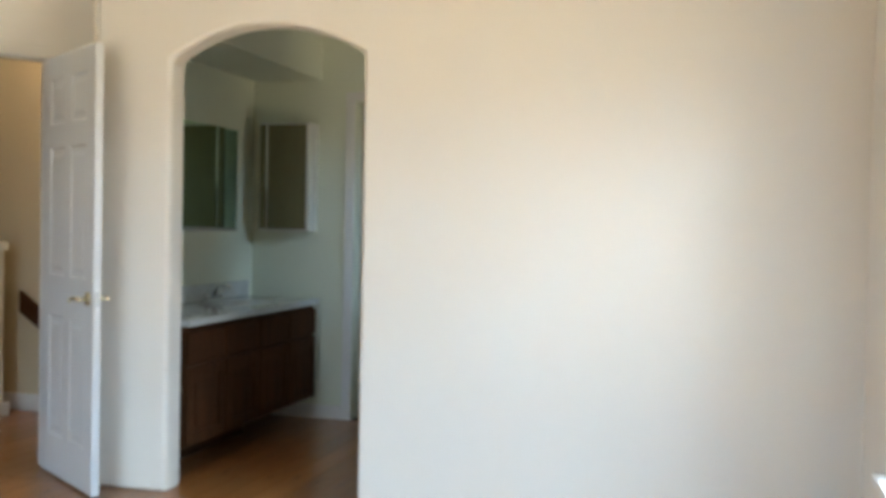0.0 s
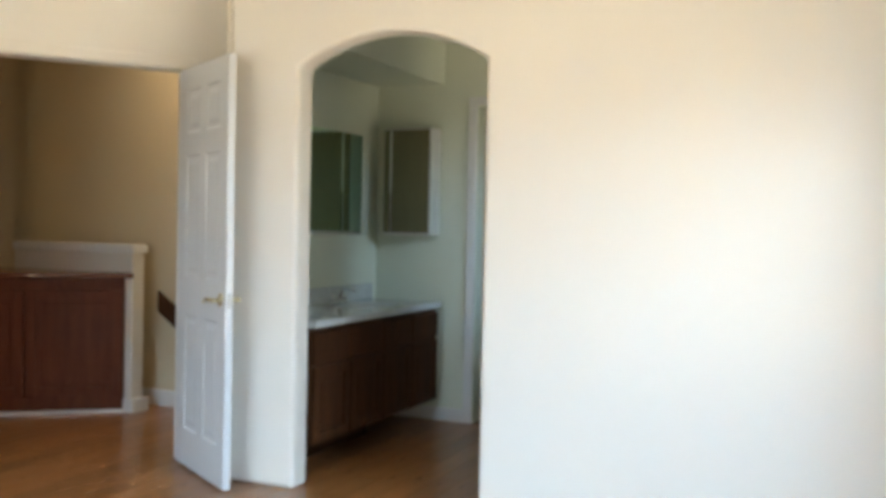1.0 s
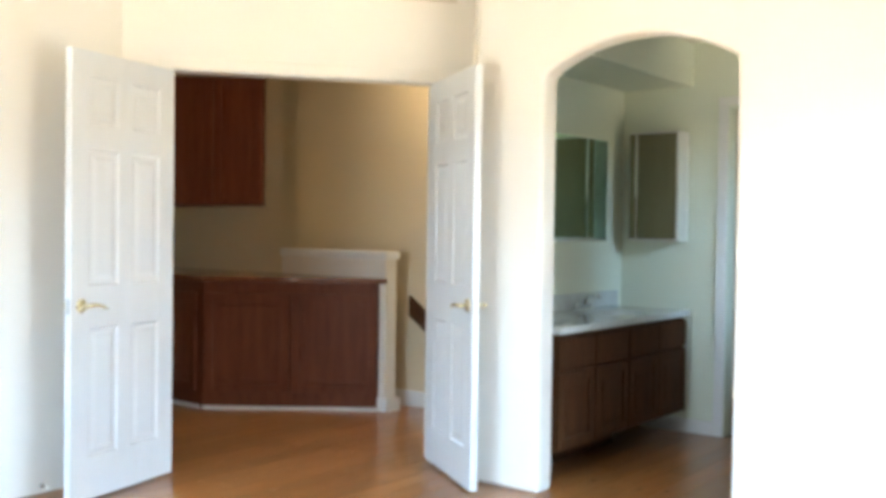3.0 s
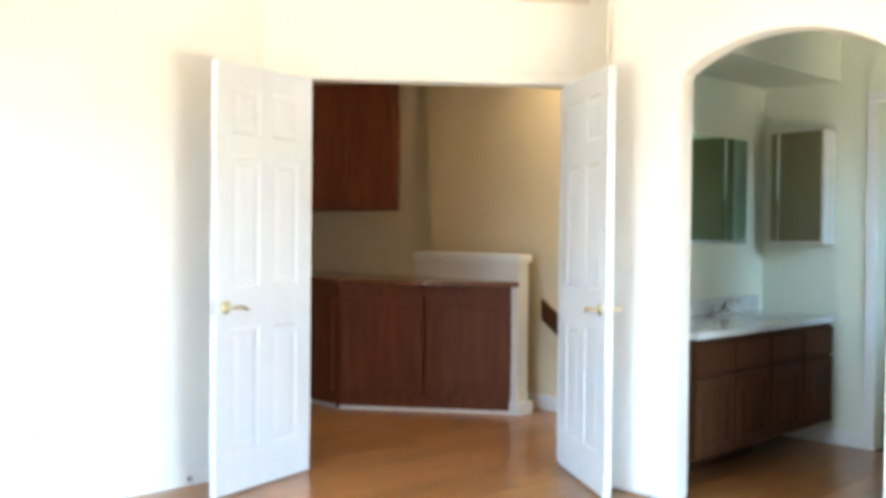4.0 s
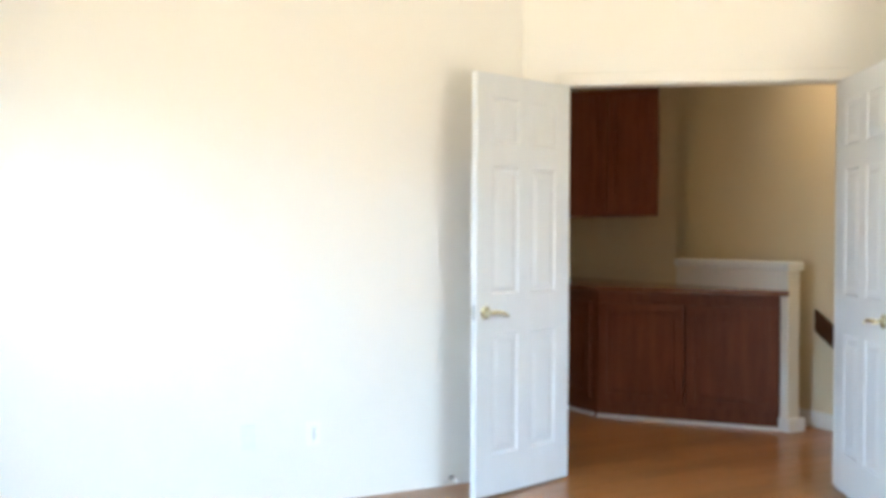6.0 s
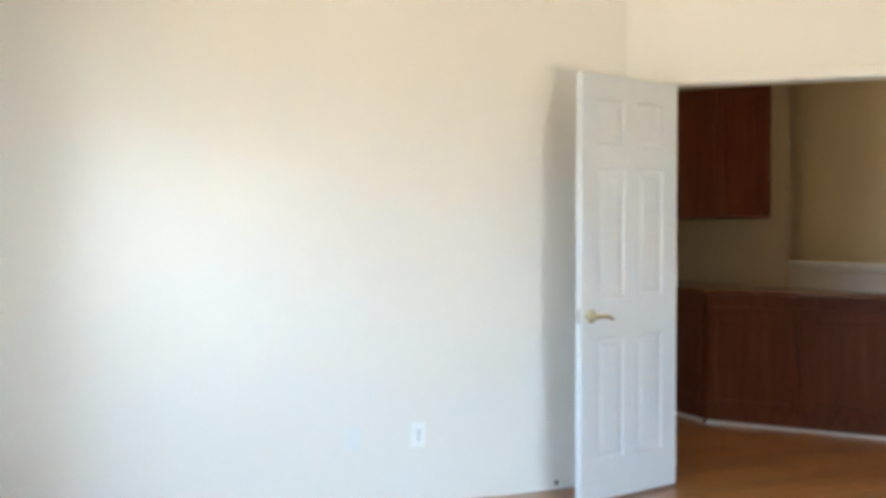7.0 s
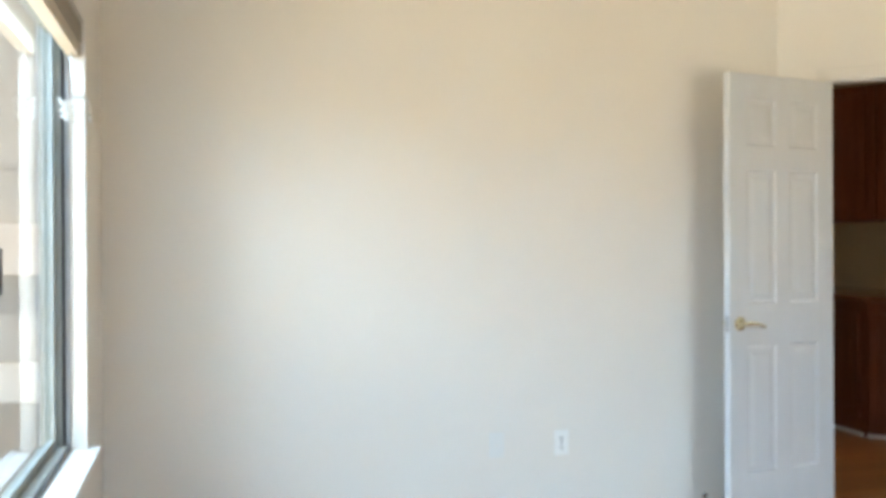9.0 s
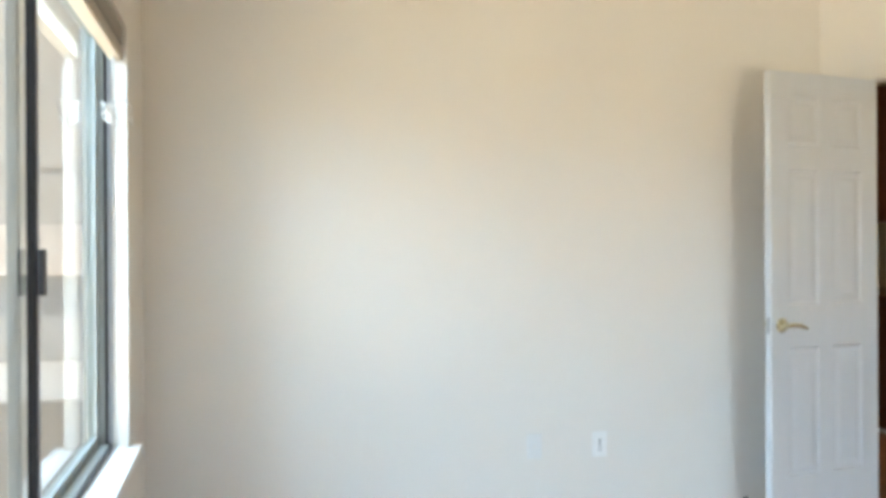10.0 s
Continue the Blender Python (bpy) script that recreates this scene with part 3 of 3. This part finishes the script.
part("side_trim", boxes((BX - 0.014, BX - 0.001, -1.402, -1.34, 0, 2.035)), WHITE, cas2, bevel=0.004)
part("side_trim", boxes((BX - 0.014, BX - 0.001, -2.31, -2.255, 0, 2.035)), WHITE, cas2, bevel=0.004)
part("head_trim", boxes((BX - 0.014, BX - 0.001, -2.31, -1.34, 2.036, 2.09)), WHITE, cas2, bevel=0.004)

# ---------------------------------------------------------------- baseboards
BB = 0.085
structure(block("baseboard_bathroom", WHITE, BX - 0.014, BX, -1.34, BY1, 0, BB, bevel=0.003), "white painted bathroom baseboard", "baseboard")

# ---------------------------------------------------------------- small fittings
def wall_plate(name, x, z, label, duplex):
    t = thing(name, Matrix.Translation((x, YC, z)), label, "wall outlet")
    part("plate", boxes((-0.036, 0.036, -0.006, 0.0, -0.058, 0.058)), PLASTIC if duplex else PLATE, t, bevel=0.004)
    if duplex:
        bm = bmesh.new()
        tube(bm, [(0, -0.006, 0), (0, -0.0078, 0)], 0.005, 10)
        part("screw", bm, DARK, t)
        for dz in (-0.02, 0.02):
            r = part("socket", boxes((-0.017, 0.017, -0.0075, -0.006, dz - 0.014, dz + 0.014)), PLASTIC, t, bevel=0.001)
            for dx in (-0.006, 0.006):
                part("slot", boxes((dx - 0.0015, dx + 0.0015, -0.008, -0.0074, dz - 0.004, dz + 0.007)), DARK, r)
            part("slot", boxes((-0.003, 0.003, -0.008, -0.0074, dz - 0.011, dz - 0.006)), DARK, r)
    else:
        bm = bmesh.new()
        tube(bm, [(0, -0.006, 0), (0, -0.014, 0)], 0.006, 10)
        part("jack", bm, WALL, t)
    return t


wall_plate("wall_outlet", -1.876, 0.333, "white duplex outlet plate low on the cream wall", True)
wall_plate("wall_plate", -2.192, 0.337, "wall-coloured cable plate low on the cream wall", False)

stop = thing("door_stop", Matrix.Translation((-1.137, YC, 0.035)), "small white spring door stop low on the wall", "door stop")
bm = bmesh.new()
tube(bm, [(0, 0, 0), (0, -0.008, 0)], 0.013, 12)
tube(bm, [(0, -0.008, 0), (0, -0.055, -0.002)], 0.006, 8)
part("spring", bm, CHROME, stop)
bm = bmesh.new()
tube(bm, [(0, -0.055, -0.002), (0, -0.072, -0.002)], 0.009, 10)
part("tip", bm, PLASTIC, stop)

# blind pulled up over the west window, with a knotted cord
def raised_blind(m, w0, w1):
    b = thing("raised_blind", m, "tan mini blind pulled fully up under the window head", "blind")
    part("headrail", boxes((w0 + 0.004, w1 - 0.004, 0.012, 0.06, 1.985, 2.055)), BLINDSHADE, b, bevel=0.003)
    n = 7
    for k in range(n):
        z = 1.950 + 0.0046 * k
        part("slat", boxes((w0 + 0.008, w1 - 0.008, 0.014, 0.058, z, z + 0.0025)), BLIND, b)
    part("bottom_rail", boxes((w0 + 0.008, w1 - 0.008, 0.014, 0.058, 1.932, 1.947)), BLIND, b, bevel=0.003)
    return b


raised_blind(WEST, W_Y0, W_Y1)
raised_blind(SOUTH, -S_X1, -S_X0)
cord = thing("blind_cord", WEST, "white blind cord tied up in loops at the window jamb", "cord")
bm = bmesh.new()
cy, cz = W_Y1 - 0.075, 1.745
tube(bm, [(cy - 0.02, 0.035, 1.94), (cy - 0.018, 0.034, 1.85), (cy, 0.032, cz + 0.05)], 0.003, 6)
for k in range(6):
    w = 0.014 + 0.005 * (k % 3)
    pts = [(cy - 0.03 + 0.010 * k + w * math.sin(a), 0.064 - 0.006 * k + 0.011 * math.cos(a * 2 + k), cz - 0.012 * (k % 3) + (0.022 + 0.005 * (k % 2)) * math.cos(a)) for a in np.linspace(0, math.tau, 16)]
    bl = bmesh.new()
    tube(bl, pts, 0.0024, 6, ends=False)
    part("loop", bl, CORD, cord)
tube(bm, [(cy, 0.03, cz + 0.03), (cy + 0.03, 0.0, cz + 0.037), (cy + 0.06, -0.015, cz + 0.03), (cy + 0.10, -0.014, cz + 0.012), (cy + 0.115, -0.012, cz - 0.012)], 0.004, 6)
part("strand", bm, CORD, cord)
bm = bmesh.new()
tube(bm, [(cy + 0.115, -0.012, cz - 0.010), (cy + 0.115, -0.012, cz - 0.04)], [0.006, 0.009], 8)
part("tassel", bm, PLASTIC, cord)

# air register over the doors
reg = thing("air_register", DOOR @ Matrix.Translation((0.60, 0, 2.585)), "painted metal air register high over the doors", "vent")
for f in ((-0.20, 0.20, 0.085, 0.11), (-0.20, 0.20, -0.11, -0.085), (-0.20, -0.175, -0.085, 0.085), (0.175, 0.20, -0.085, 0.085)):
    part("frame_bar", boxes((f[0], f[1], -0.012, -0.001, f[2], f[3])), REGISTER, reg, bevel=0.003)
for k in range(8):
    z = -0.083 + 0.021 * k
    part("slat", boxes((-0.175, 0.175, -0.009, -0.001, z, z + 0.014)), REGISTER, reg)

# ---------------------------------------------------------------- outdoors
structure(block("ground", EARTH, -700, 700, -700, 700, GROUND - 0.3, GROUND), "dry tan ground reaching to the horizon", "ground")
structure(block("pavement", PAVING, -40, 10, 24.0, 33.2, GROUND, GROUND + 0.06), "pale sunlit concrete yard", "pavement")

nb = thing("neighbour_house", Matrix.Translation((-10, 34, GROUND)), "single-storey grey stucco house with a pale tiled roof", "house")
part("wall", boxes((-14, 14, 0, 8, 0, 3.2)), GREYWALL, nb)
bm = bmesh.new()
prism(bm, [(-0.6, 3.15), (8.6, 3.15), (4, 5.1)], 28.8, Matrix.Translation((-14.4, 0, 0)) @ Matrix.Rotation(radians(90), 4, "Z") @ Matrix.Scale(-1, 4, (0, 1, 0)))
part("roof", bm, TILE, nb)
slope = math.atan2(1.95, 4.6)
for k in range(14):
    y = -0.6 + 4.6 * k / 14
    z = 3.16 + 1.95 * k / 14
    bm = boxes((-14.4, 14.4, 0, 0.36, 0.0, 0.05))
    part("tile_course", bm, TILE, nb, m=Matrix.Translation((0, y, z)) @ Matrix.Rotation(slope, 4, "X"))


# added pale backdrop, made 21 m tall so no blue sky shows above the yard
tall = thing("stucco_backdrop", Matrix.Translation((-12, 50, GROUND)), "pale stucco block added behind the yard, raised to hide the blue sky", "house")
part("wall", boxes((-16, 18, 0, 9, 0, 21.0)), STUCCO, tall)
part("string_course", boxes((-16.05, 18.05, -0.08, -0.001, 8.4, 8.8)), STUCCO, tall, "raised stucco band")
part("roof", boxes((-16.6, 18.6, -0.6, 9.6, 21.0, 21.4)), TILE, tall)
structure(block("roof_eave", STUCCO, XW - WT - 0.55, XW - WT, YS - 0.5, YC + 1.2, 2.62, 2.75), "pale stucco eave over the window", "eave")

# ---------------------------------------------------------------- floor planks
PW, PL = 0.125, 1.22
plank_meshes = {}


def plank_mesh(w, l):
    key = (round(w, 3), round(l, 3))
    if key not in plank_meshes:
        bm = boxes((0.0008, l - 0.0008, 0.0008, w - 0.0008, -0.0115, 0.0))
        top = [e for e in bm.edges if all(v.co.z > -0.001 for v in e.verts)]
        bmesh.ops.bevel(bm, geom=top, offset=0.0012, segments=1, affect="EDGES")
        me = bpy.data.meshes.new("plank")
        bm.to_mesh(me)
        bm.free()
        me.materials.append(FLOORWOOD)
        plank_meshes[key] = me
    return plank_meshes[key]


def lay(x0, x1, y0, y1, keep, rest):
    """Planks along x over a rectangle; those that keep() picks are pieces of their own, the others one sheet."""
    rnd = random.Random(7)
    row, y = 0, y0
    while y < y1 - 0.01:
        w = min(PW, y1 - y)
        x = x0 - PL * ((row * 0.37) % 1)
        while x < x1 - 0.01:
            a, b = max(x, x0), min(x + PL, x1)
            if b - a > 0.02:
                if keep(a, b, y):
                    o = new("plank", plank_mesh(w, b - a))
                    o.location = (a, y, 0)
                    o.parent = house_floor
                else:
                    rest.append((a, b, y, y + w))
            x += PL
        row, y = row + 1, y + w


rest = []
lay(XW, XA + 0.0, YS, YC, lambda a, b, y: y > -2.6 and b > -2.2, rest)
lay(XA, BX, BY0, YC, lambda a, b, y: b < 2.6 and y > -2.3, rest)
lay(-0.80, 1.72, YC, 3.3, lambda a, b, y: y < 2.2, rest)
bm = bmesh.new()
for a, b, y, y2 in rest:
    vs = [bm.verts.new(p) for p in ((a + 0.001, y + 0.001, 0), (b - 0.001, y + 0.001, 0), (b - 0.001, y2 - 0.001, 0), (a + 0.001, y2 - 0.001, 0))]
    bm.faces.new(vs)
o = part("planks", bm, FLOORWOOD, house_floor)
tagged(o, kind="stuff")
